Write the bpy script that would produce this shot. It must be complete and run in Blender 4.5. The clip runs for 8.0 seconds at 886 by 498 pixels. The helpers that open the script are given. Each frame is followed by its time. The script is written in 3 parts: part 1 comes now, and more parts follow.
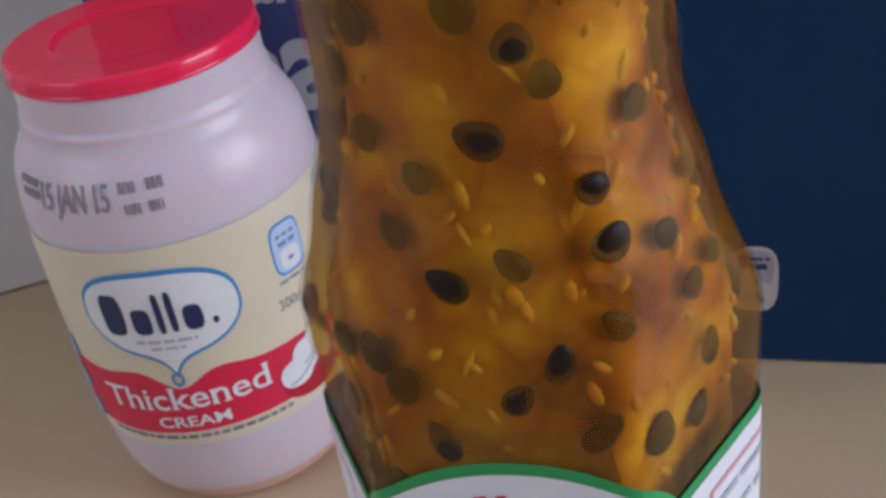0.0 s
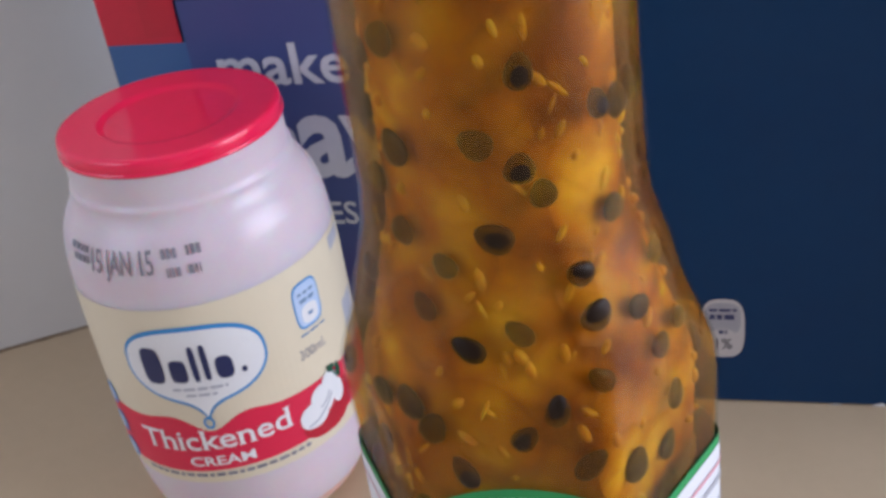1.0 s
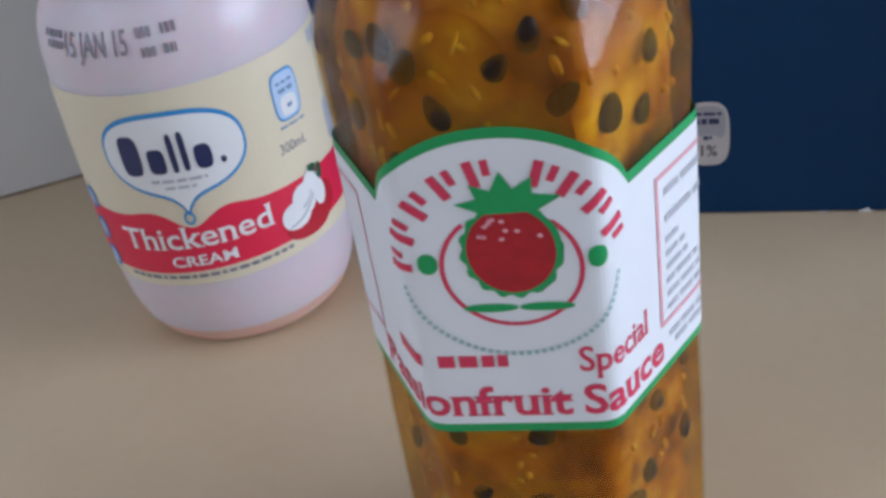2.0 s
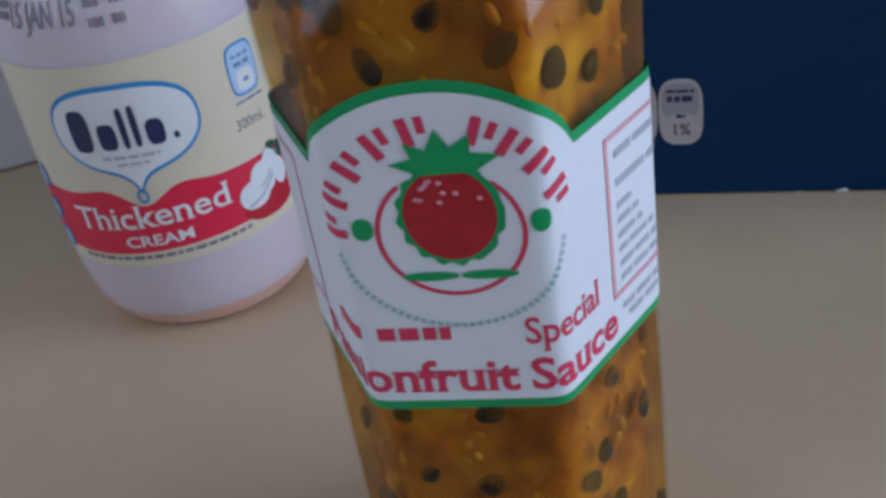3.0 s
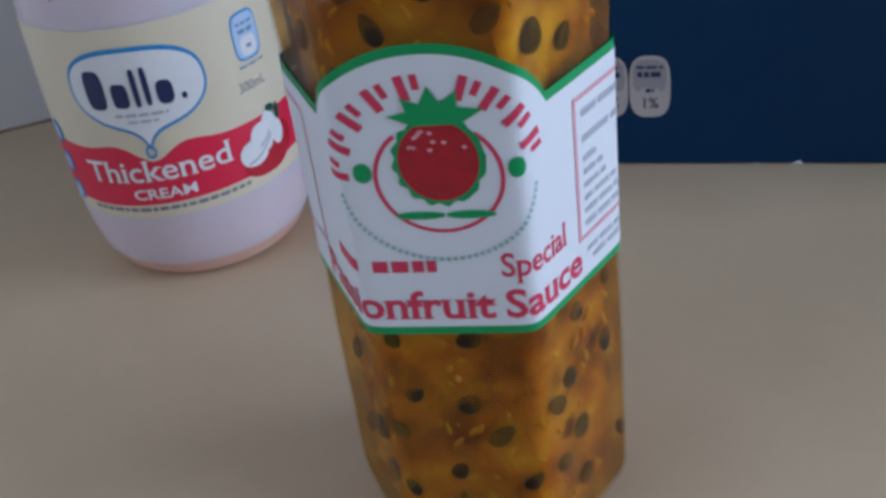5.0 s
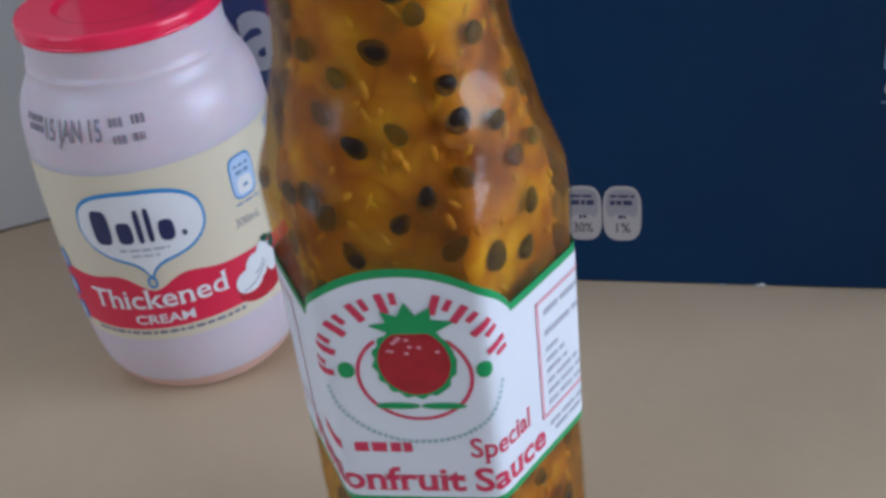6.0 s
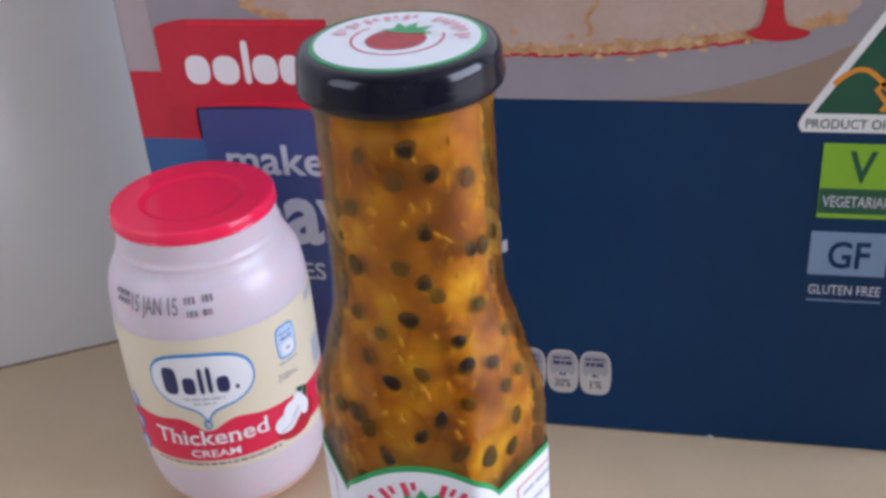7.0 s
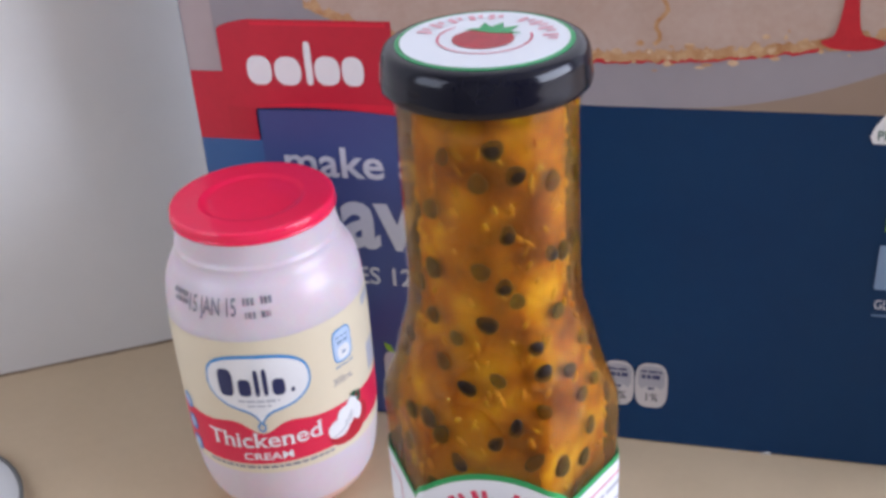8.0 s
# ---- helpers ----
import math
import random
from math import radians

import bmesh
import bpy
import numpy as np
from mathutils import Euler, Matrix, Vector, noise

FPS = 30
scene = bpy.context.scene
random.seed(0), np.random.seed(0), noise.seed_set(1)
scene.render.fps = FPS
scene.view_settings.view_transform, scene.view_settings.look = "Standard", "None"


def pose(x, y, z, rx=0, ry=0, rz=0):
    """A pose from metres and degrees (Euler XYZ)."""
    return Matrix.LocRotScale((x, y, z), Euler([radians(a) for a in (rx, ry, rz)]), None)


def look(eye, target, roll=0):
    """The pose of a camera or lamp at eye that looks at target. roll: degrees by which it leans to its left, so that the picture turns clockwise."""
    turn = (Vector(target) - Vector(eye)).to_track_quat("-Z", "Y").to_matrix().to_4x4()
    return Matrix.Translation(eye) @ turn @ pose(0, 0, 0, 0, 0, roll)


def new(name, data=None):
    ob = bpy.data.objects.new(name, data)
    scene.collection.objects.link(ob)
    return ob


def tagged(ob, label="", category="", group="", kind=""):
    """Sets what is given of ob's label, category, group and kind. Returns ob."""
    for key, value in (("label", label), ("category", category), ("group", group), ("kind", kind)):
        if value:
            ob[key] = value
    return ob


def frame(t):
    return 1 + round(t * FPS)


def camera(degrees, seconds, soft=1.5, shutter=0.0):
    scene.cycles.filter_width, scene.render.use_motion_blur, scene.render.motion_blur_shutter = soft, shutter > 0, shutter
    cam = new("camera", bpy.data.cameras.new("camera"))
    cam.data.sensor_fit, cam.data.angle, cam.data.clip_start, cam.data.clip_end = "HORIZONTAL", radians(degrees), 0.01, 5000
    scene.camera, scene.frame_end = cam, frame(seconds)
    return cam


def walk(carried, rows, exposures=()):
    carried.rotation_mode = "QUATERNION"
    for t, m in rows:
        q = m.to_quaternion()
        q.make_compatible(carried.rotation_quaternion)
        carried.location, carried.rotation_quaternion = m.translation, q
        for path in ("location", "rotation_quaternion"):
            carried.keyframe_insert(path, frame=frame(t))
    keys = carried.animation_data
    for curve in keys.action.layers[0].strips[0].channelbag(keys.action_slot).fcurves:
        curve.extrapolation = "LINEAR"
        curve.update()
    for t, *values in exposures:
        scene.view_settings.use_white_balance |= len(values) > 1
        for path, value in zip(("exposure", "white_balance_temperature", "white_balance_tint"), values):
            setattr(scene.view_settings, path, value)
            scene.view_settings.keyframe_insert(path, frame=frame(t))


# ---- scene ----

U = 0.0009  # one plan unit in metres

# ---- camera ----
cam = camera(43.63, 8.0, soft=3.4)
PATH = [
    (0, (0.15118, -0.25170, 0.20557), (0.07228, -0.01412, 0.04577), -9.274),
    (0.5, (0.15190, -0.26849, 0.23459), (0.07445, -0.02442, 0.08413), -8.860),
    (1, (0.15472, -0.27675, 0.22772), (0.08029, -0.03252, 0.07600), -8.817),
    (1.5, (0.16065, -0.29145, 0.21119), (0.08468, -0.05019, 0.05553), -10.036),
    (2, (0.15730, -0.29801, 0.18814), (0.08415, -0.05912, 0.02754), -9.831),
    (3.5, (0.16521, -0.28953, 0.17782), (0.09451, -0.05088, 0.01578), -9.566),
    (4, (0.16380, -0.29254, 0.18259), (0.09658, -0.05555, 0.01670), -8.997),
    (5.3, (0.16956, -0.31804, 0.19030), (0.10316, -0.08112, 0.02396), -7.832),
    (5.5, (0.17093, -0.31283, 0.20629), (0.10450, -0.07341, 0.04357), -7.984),
    (6, (0.17488, -0.31432, 0.22340), (0.11026, -0.07369, 0.06176), -6.992),
    (6.5, (0.18038, -0.33519, 0.25840), (0.11659, -0.09292, 0.09887), -5.877),
    (6.7, (0.18418, -0.34853, 0.27473), (0.12126, -0.10291, 0.12007), -5.516),
    (7, (0.18580, -0.35881, 0.29245), (0.12210, -0.10863, 0.14562), -4.427),
    (7.5, (0.17602, -0.36181, 0.29344), (0.10925, -0.11138, 0.14842), -3.830),
    (8, (0.17311, -0.35857, 0.28974), (0.10261, -0.10858, 0.14571), -3.849),
]
EXPOSURES = [(0.0, -0.67, 6250, 22), (0.5, -0.31, 6250, 22), (1.0, -0.27, 6250, 22), (1.5, -0.36, 6040, 16), (2.0, -0.45, 5920, 15), (3.5, -1.07, 5380, 15), (4.0, -1.07, 5380, 15), (5.5, -0.7, 5600, 14), (6.0, -0.59, 5720, 15), (6.5, -0.35, 5890, 17), (7.0, -0.13, 6140, 22), (8.0, 0.02, 6280, 22)]
walk(cam, [(t, look(eye, aim, roll)) for t, eye, aim, roll in PATH], EXPOSURES)

# ---- light ----
world = bpy.data.worlds.new("sky")
scene.world = world
world.use_nodes = True
sky = world.node_tree.nodes.new("ShaderNodeTexSky")
sky.sky_type, sky.sun_disc, sky.sun_elevation, sky.sun_rotation = "NISHITA", False, radians(40), radians(100)
world.node_tree.nodes["Background"].inputs["Strength"].default_value = 0.1
world.node_tree.links.new(sky.outputs[0], world.node_tree.nodes["Background"].inputs["Color"])

window_light = new("window_daylight", bpy.data.lights.new("window_daylight", "AREA"))
window_light.data.shape, window_light.data.size, window_light.data.size_y = "RECTANGLE", 1.7, 1.25
window_light.data.energy, window_light.data.color = 73.0, (0.76, 0.88, 1.0)
window_light.matrix_world = look((2.27, -0.12, 0.72), (0, -0.2, 0.2))
# added fill lamp from the left front, brightens wall and worktop; no known source
side_light = new("side_fill", bpy.data.lights.new("side_fill", "AREA"))
side_light.data.shape, side_light.data.size, side_light.data.size_y = "RECTANGLE", 0.7, 0.8
side_light.data.energy, side_light.data.color = 7.0, (0.78, 0.89, 1.0)
side_light.matrix_world = look((-0.77, -0.9, 0.6), (0, -0.3, 0.1))


# ---- materials ----
def material(name, color, rough=0.5, second=None, scale=40.0, amount=0.5, bump=0.0, bump_scale=200.0, metal=0.0, coat=0.0, sss=0.0, sss_scale=0.004, spec=0.5):
    """A principled material with colour mottled at two scales and a fine bump."""
    m = bpy.data.materials.new(name)
    m.use_nodes = True
    nt = m.node_tree
    p = nt.nodes["Principled BSDF"]
    p.inputs["Roughness"].default_value, p.inputs["Metallic"].default_value = rough, metal
    p.inputs["Coat Weight"].default_value, p.inputs["Specular IOR Level"].default_value = coat, spec
    p.inputs["Subsurface Weight"].default_value, p.inputs["Subsurface Scale"].default_value = sss, sss_scale
    geo = nt.nodes.new("ShaderNodeNewGeometry")
    big, small = nt.nodes.new("ShaderNodeTexNoise"), nt.nodes.new("ShaderNodeTexNoise")
    big.inputs["Scale"].default_value, small.inputs["Scale"].default_value = scale, scale * 9
    big.inputs["Detail"].default_value, small.inputs["Detail"].default_value = 4, 3
    for n in (big, small):
        nt.links.new(geo.outputs["Position"], n.inputs["Vector"])
    add = nt.nodes.new("ShaderNodeMath")
    add.operation = "MULTIPLY_ADD"
    add.inputs[1].default_value = 0.45
    nt.links.new(small.outputs["Fac"], add.inputs[0])
    nt.links.new(big.outputs["Fac"], add.inputs[2])
    ramp = nt.nodes.new("ShaderNodeMapRange")
    ramp.inputs["From Min"].default_value, ramp.inputs["From Max"].default_value = 0.5, 0.95
    ramp.inputs["To Max"].default_value = amount
    nt.links.new(add.outputs[0], ramp.inputs["Value"])
    mix = nt.nodes.new("ShaderNodeMix")
    mix.data_type = "RGBA"
    mix.inputs["A"].default_value = (*color, 1)
    mix.inputs["B"].default_value = (*(second or [c * 0.8 for c in color]), 1)
    nt.links.new(ramp.outputs[0], mix.inputs["Factor"])
    nt.links.new(mix.outputs["Result"], p.inputs["Base Color"])
    if bump:
        fine, b = nt.nodes.new("ShaderNodeTexNoise"), nt.nodes.new("ShaderNodeBump")
        fine.inputs["Scale"].default_value, fine.inputs["Detail"].default_value = bump_scale, 3
        b.inputs["Strength"].default_value, b.inputs["Distance"].default_value = bump, 0.001
        nt.links.new(geo.outputs["Position"], fine.inputs["Vector"])
        nt.links.new(fine.outputs["Fac"], b.inputs["Height"])
        nt.links.new(b.outputs["Normal"], p.inputs["Normal"])
    return m


def glossed(m, low, high, scale):
    """Uneven gloss, as from wiping."""
    nt = m.node_tree
    geo, smear, spread = nt.nodes.new("ShaderNodeNewGeometry"), nt.nodes.new("ShaderNodeTexNoise"), nt.nodes.new("ShaderNodeMapRange")
    smear.inputs["Scale"].default_value, smear.inputs["Detail"].default_value = scale, 5
    spread.inputs["From Min"].default_value, spread.inputs["From Max"].default_value = 0.35, 0.65
    spread.inputs["To Min"].default_value, spread.inputs["To Max"].default_value = low, high
    nt.links.new(geo.outputs["Position"], smear.inputs["Vector"])
    nt.links.new(smear.outputs["Fac"], spread.inputs["Value"])
    nt.links.new(spread.outputs[0], nt.nodes["Principled BSDF"].inputs["Roughness"])
    return m


def clear_glass():
    m = bpy.data.materials.new("clear_glass")
    m.use_nodes = True
    nt = m.node_tree
    nt.nodes.clear()
    out, mix = nt.nodes.new("ShaderNodeOutputMaterial"), nt.nodes.new("ShaderNodeMixShader")
    see, gloss, fres = nt.nodes.new("ShaderNodeBsdfTransparent"), nt.nodes.new("ShaderNodeBsdfGlossy"), nt.nodes.new("ShaderNodeFresnel")
    see.inputs["Color"].default_value = (0.97, 0.97, 0.94, 1)
    gloss.inputs["Roughness"].default_value = 0.15
    fres.inputs["IOR"].default_value = 1.42
    geo, wave, bump = nt.nodes.new("ShaderNodeNewGeometry"), nt.nodes.new("ShaderNodeTexNoise"), nt.nodes.new("ShaderNodeBump")
    wave.inputs["Scale"].default_value, wave.inputs["Detail"].default_value = 120, 2
    bump.inputs["Strength"].default_value, bump.inputs["Distance"].default_value = 0.25, 0.001
    nt.links.new(geo.outputs["Position"], wave.inputs["Vector"])
    nt.links.new(wave.outputs["Fac"], bump.inputs["Height"])
    nt.links.new(bump.outputs["Normal"], gloss.inputs["Normal"])
    limit = nt.nodes.new("ShaderNodeMath")
    limit.operation = "MINIMUM"
    limit.inputs[1].default_value = 0.16
    nt.links.new(fres.outputs[0], limit.inputs[0])
    nt.links.new(limit.outputs[0], mix.inputs[0])
    nt.links.new(see.outputs[0], mix.inputs[1])
    nt.links.new(gloss.outputs[0], mix.inputs[2])
    nt.links.new(mix.outputs[0], out.inputs["Surface"])
    return m


def sauce_material(name, clear):
    """Amber jelly: pulp sacs of yellow and orange with dark gaps; clear: how much of what lies behind shows through."""
    m = bpy.data.materials.new(name)
    m.use_nodes = True
    nt = m.node_tree
    p, out = nt.nodes["Principled BSDF"], nt.nodes["Material Output"]
    geo = nt.nodes.new("ShaderNodeNewGeometry")
    warp, mixv, cells, cloud = (nt.nodes.new(k) for k in ("ShaderNodeTexNoise", "ShaderNodeMix", "ShaderNodeTexVoronoi", "ShaderNodeTexNoise"))
    warp.inputs["Scale"].default_value = 140
    mixv.data_type = "VECTOR"
    mixv.inputs["Factor"].default_value = 0.012
    nt.links.new(geo.outputs["Position"], warp.inputs["Vector"])
    nt.links.new(geo.outputs["Position"], mixv.inputs["A"])
    nt.links.new(warp.outputs["Color"], mixv.inputs["B"])
    cells.inputs["Scale"].default_value = 115
    nt.links.new(mixv.outputs["Result"], cells.inputs["Vector"])
    cloud.inputs["Scale"].default_value, cloud.inputs["Detail"].default_value = 55, 5
    nt.links.new(geo.outputs["Position"], cloud.inputs["Vector"])
    tone = nt.nodes.new("ShaderNodeMath")
    tone.operation = "MULTIPLY_ADD"
    tone.inputs[1].default_value = -0.35
    nt.links.new(cells.outputs["Distance"], tone.inputs[0])
    nt.links.new(cloud.outputs["Fac"], tone.inputs[2])
    ramp = nt.nodes.new("ShaderNodeValToRGB")
    e = ramp.color_ramp.elements
    e[0].position, e[0].color = 0.16, (0.19, 0.056, 0.002, 1)
    e[1].position, e[1].color = 0.62, (0.74, 0.47, 0.025, 1)
    for at, c in ((0.27, (0.35, 0.118, 0.002, 1)), (0.37, (0.46, 0.192, 0.003, 1)), (0.48, (0.55, 0.285, 0.006, 1))):
        step = e.new(at)
        step.color = c
    nt.links.new(tone.outputs[0], ramp.inputs["Fac"])
    nt.links.new(ramp.outputs["Color"], p.inputs["Base Color"])
    p.inputs["Roughness"].default_value, p.inputs["Specular IOR Level"].default_value = 0.25, 0.08
    p.inputs["Subsurface Weight"].default_value, p.inputs["Subsurface Scale"].default_value = 0.35, 0.006
    p.inputs["Subsurface Radius"].default_value = (1.0, 0.5, 0.1)
    b = nt.nodes.new("ShaderNodeBump")
    b.inputs["Strength"].default_value, b.inputs["Distance"].default_value = 0.6, 0.002
    nt.links.new(cells.outputs["Distance"], b.inputs["Height"])
    nt.links.new(b.outputs["Normal"], p.inputs["Normal"])
    if clear:
        mix, see = nt.nodes.new("ShaderNodeMixShader"), nt.nodes.new("ShaderNodeBsdfTransparent")
        see.inputs["Color"].default_value = (0.95, 0.74, 0.26, 1)
        veil = nt.nodes.new("ShaderNodeMapRange")
        veil.inputs["From Min"].default_value, veil.inputs["From Max"].default_value = 0.36, 0.64
        veil.inputs["To Min"].default_value, veil.inputs["To Max"].default_value = clear - 0.26, clear + 0.16
        nt.links.new(cloud.outputs["Fac"], veil.inputs["Value"])
        nt.links.new(veil.outputs[0], mix.inputs[0])
        nt.links.new(p.outputs[0], mix.inputs[1])
        nt.links.new(see.outputs[0], mix.inputs[2])
        nt.links.new(mix.outputs[0], out.inputs["Surface"])
    return m


LAMINATE = glossed(material("cream_laminate", (0.60, 0.455, 0.295), 0.45, (0.54, 0.405, 0.258), 25, 0.7, 0.05, 900), 0.36, 0.58, 7)
WALL = material("painted_wall", (0.82, 0.80, 0.77), 0.6, (0.77, 0.75, 0.72), 12, 0.6, 0.08, 400)
ROOM = material("room_paint", (0.50, 0.48, 0.45), 0.8, (0.42, 0.40, 0.38), 3, 0.6)
FLOORING = material("brown_floor", (0.28, 0.18, 0.10), 0.5, (0.2, 0.12, 0.07), 6, 0.8)
GAP = material("dark_joint", (0.16, 0.10, 0.06), 0.9, (0.45, 0.36, 0.26), 60, 0.9)
CARD_BLUE = material("blue_card", (0.0036, 0.034, 0.094), 0.4, (0.0028, 0.027, 0.082), 18, 0.7, 0.06, 300, spec=0.2)
CARD_VIOLET = material("violet_card", (0.056, 0.078, 0.215), 0.4, (0.048, 0.072, 0.205), 18, 0.7, spec=0.3)
CARD_SKY = material("mid_blue_card", (0.03, 0.11, 0.27), 0.38, (0.025, 0.09, 0.24), 18, 0.7)
CARD_RED = material("red_card", (0.56, 0.012, 0.035), 0.36, (0.46, 0.008, 0.028), 40, 0.7)
CARD_DEEP_RED = material("deep_red_card", (0.50, 0.010, 0.03), 0.36, (0.42, 0.008, 0.024), 40, 0.7)
# brighter red for the sheen painted on the banner
CARD_GLOSS_RED = material("painted_gloss_red", (0.72, 0.012, 0.04), 0.36, (0.6, 0.01, 0.03), 40, 0.7)
PHOTO = material("photo_background", (0.42, 0.345, 0.34), 0.4, (0.37, 0.295, 0.285), 12, 0.8)
PHOTO_TABLE = material("photo_table", (0.30, 0.21, 0.155), 0.4, (0.25, 0.175, 0.125), 14, 0.8)
PLATE = material("photo_plate", (0.31, 0.275, 0.29), 0.4, (0.26, 0.235, 0.25), 14, 0.8)
MERINGUE = material("photo_meringue", (0.50, 0.375, 0.315), 0.4, (0.43, 0.29, 0.22), 45, 0.9)
CRUST = material("photo_crust", (0.40, 0.17, 0.06), 0.4, (0.60, 0.38, 0.20), 160, 1.0)
CRUMB = material("photo_crumb", (0.66, 0.48, 0.32), 0.4, (0.48, 0.25, 0.10), 200, 0.8)
SYRUP = material("photo_syrup", (0.45, 0.006, 0.018), 0.36, (0.6, 0.02, 0.03), 60, 0.8)
INK_WHITE = material("white_ink", (0.80, 0.79, 0.78), 0.4, (0.72, 0.71, 0.71), 60, 0.6)
INK_GREY = material("grey_ink", (0.46, 0.46, 0.50), 0.4, (0.38, 0.38, 0.42), 60, 0.6)
INK_PANEL = material("pill_panel", (0.30, 0.29, 0.31), 0.4, (0.36, 0.34, 0.35), 120, 0.8)
INK_BOX = material("box_print_white", (0.56, 0.57, 0.62), 0.4, (0.48, 0.49, 0.55), 60, 0.7)
INK_STAMP = material("stamp_ink", (0.17, 0.16, 0.19), 0.5, (0.3, 0.28, 0.32), 200, 0.8)
INK_PILL = material("pale_grey_ink", (0.50, 0.46, 0.44), 0.4, (0.42, 0.39, 0.38), 90, 0.6)
INK_DARK = material("dark_ink", (0.03, 0.03, 0.035), 0.5, (0.06, 0.06, 0.06), 90, 0.6)
INK_NAVY = material("navy_ink", (0.014, 0.020, 0.085), 0.4, (0.02, 0.03, 0.1), 60, 0.6)
INK_CYAN = material("cyan_ink", (0.03, 0.24, 0.55), 0.4, (0.04, 0.29, 0.6), 60, 0.6)
INK_PALE_BLUE = material("pale_blue_ink", (0.50, 0.62, 0.80), 0.4, (0.4, 0.52, 0.72), 120, 0.7)
INK_GREEN = material("green_ink", (0.005, 0.30, 0.085), 0.4, (0.006, 0.34, 0.10), 60, 0.6)
INK_FOREST = material("forest_ink", (0.004, 0.085, 0.045), 0.4, (0.005, 0.07, 0.04), 60, 0.6)
INK_LIME = material("lime_ink", (0.22, 0.46, 0.02), 0.4, (0.19, 0.41, 0.02), 60, 0.6)
INK_ORANGE = material("orange_ink", (0.75, 0.27, 0.02), 0.4, (0.65, 0.24, 0.02), 60, 0.6)
INK_STEEL = material("steel_blue_ink", (0.19, 0.29, 0.43), 0.4, (0.16, 0.25, 0.39), 60, 0.6)
INK_RED = material("red_ink", (0.66, 0.035, 0.10), 0.4, (0.58, 0.03, 0.085), 60, 0.6)
INK_ROSE = material("rose_ink", (0.74, 0.30, 0.36), 0.4, (0.7, 0.36, 0.4), 60, 0.6)
INK_TEAL = material("faint_teal_ink", (0.28, 0.47, 0.45), 0.4, (0.45, 0.56, 0.56), 200, 0.8)
BERRY = material("berry_ink", (0.46, 0.006, 0.02), 0.4, (0.32, 0.004, 0.015), 350, 0.9)
PAPER = material("white_label_paper", (0.76, 0.77, 0.80), 0.42, (0.71, 0.72, 0.76), 30, 0.6, 0.03, 700)
CREAM_PAPER = material("cream_label", (0.73, 0.63, 0.455), 0.45, (0.68, 0.585, 0.42), 30, 0.6, 0.03, 700)
LABEL_RED = material("label_red", (0.74, 0.018, 0.065), 0.42, (0.66, 0.014, 0.055), 30, 0.6)
MILKY = material("milky_plastic", (0.67, 0.565, 0.605), 0.32, (0.63, 0.52, 0.56), 30, 0.6, 0.05, 250, sss=0.45, sss_scale=0.012)
# milky plastic with the worktop's warm light glow painted in as peach
PEACH_GLOW = material("peach_glow_plastic", (0.74, 0.47, 0.39), 0.4, (0.66, 0.36, 0.27), 60, 0.8, sss=0.4, sss_scale=0.008)
LID_RED = material("red_plastic_lid", (0.93, 0.022, 0.09), 0.13, (0.88, 0.018, 0.075), 40, 0.6, 0.04, 300, sss=0.1)
CAP_BLACK = material("black_enamel", (0.005, 0.005, 0.012), 0.14, (0.008, 0.008, 0.016), 60, 0.6, spec=0.32)
SEED = material("dark_seed", (0.010, 0.004, 0.002), 0.4, (0.024, 0.009, 0.003), 300, 0.8, spec=0.12)
SEED_OLIVE = material("olive_seed", (0.034, 0.022, 0.005), 0.35, (0.02, 0.011, 0.003), 300, 0.8, spec=0.15)
SAC = material("yellow_pulp_sac", (0.74, 0.49, 0.06), 0.08, (0.50, 0.21, 0.008), 140, 1.0, sss=0.5, sss_scale=0.004)
CERAMIC = material("white_ceramic", (0.66, 0.66, 0.66), 0.3, (0.62, 0.62, 0.62), 20, 0.5)
RIM_GREY = material("grey_rim", (0.12, 0.12, 0.12), 0.4, (0.18, 0.18, 0.17), 60, 0.5)
GLASS = clear_glass()
SAUCE_CORE = sauce_material("sauce_core", 0.0)
SAUCE_GEL = sauce_material("sauce_gel", 0.78)


# ---- building helpers ----
def part(name, bm, mat, parent=None, label="", smooth=False):
    """Links a bmesh as one mesh object, under a thing or a part."""
    me = bpy.data.meshes.new(name)
    bm.to_mesh(me)
    bm.free()
    me.materials.append(mat)
    if smooth:
        for poly in me.polygons:
            poly.use_smooth = True
    ob = new(name, me)
    if parent is not None:
        ob.parent = parent
    return tagged(ob, label)


def empty(name, at=(0, 0, 0)):
    ob = new(name)
    ob.location = at
    return ob


def solid(corners, height):
    """A prism on a plan outline (metres) from z to z."""
    bm = bmesh.new()
    low = [bm.verts.new((x, y, height[0])) for x, y in corners]
    top = [bm.verts.new((x, y, height[1])) for x, y in corners]
    bm.faces.new(low[::-1]), bm.faces.new(top)
    for i in range(len(low)):
        j = (i + 1) % len(low)
        bm.faces.new((low[i], low[j], top[j], top[i]))
    bmesh.ops.recalc_face_normals(bm, faces=bm.faces)
    return bm


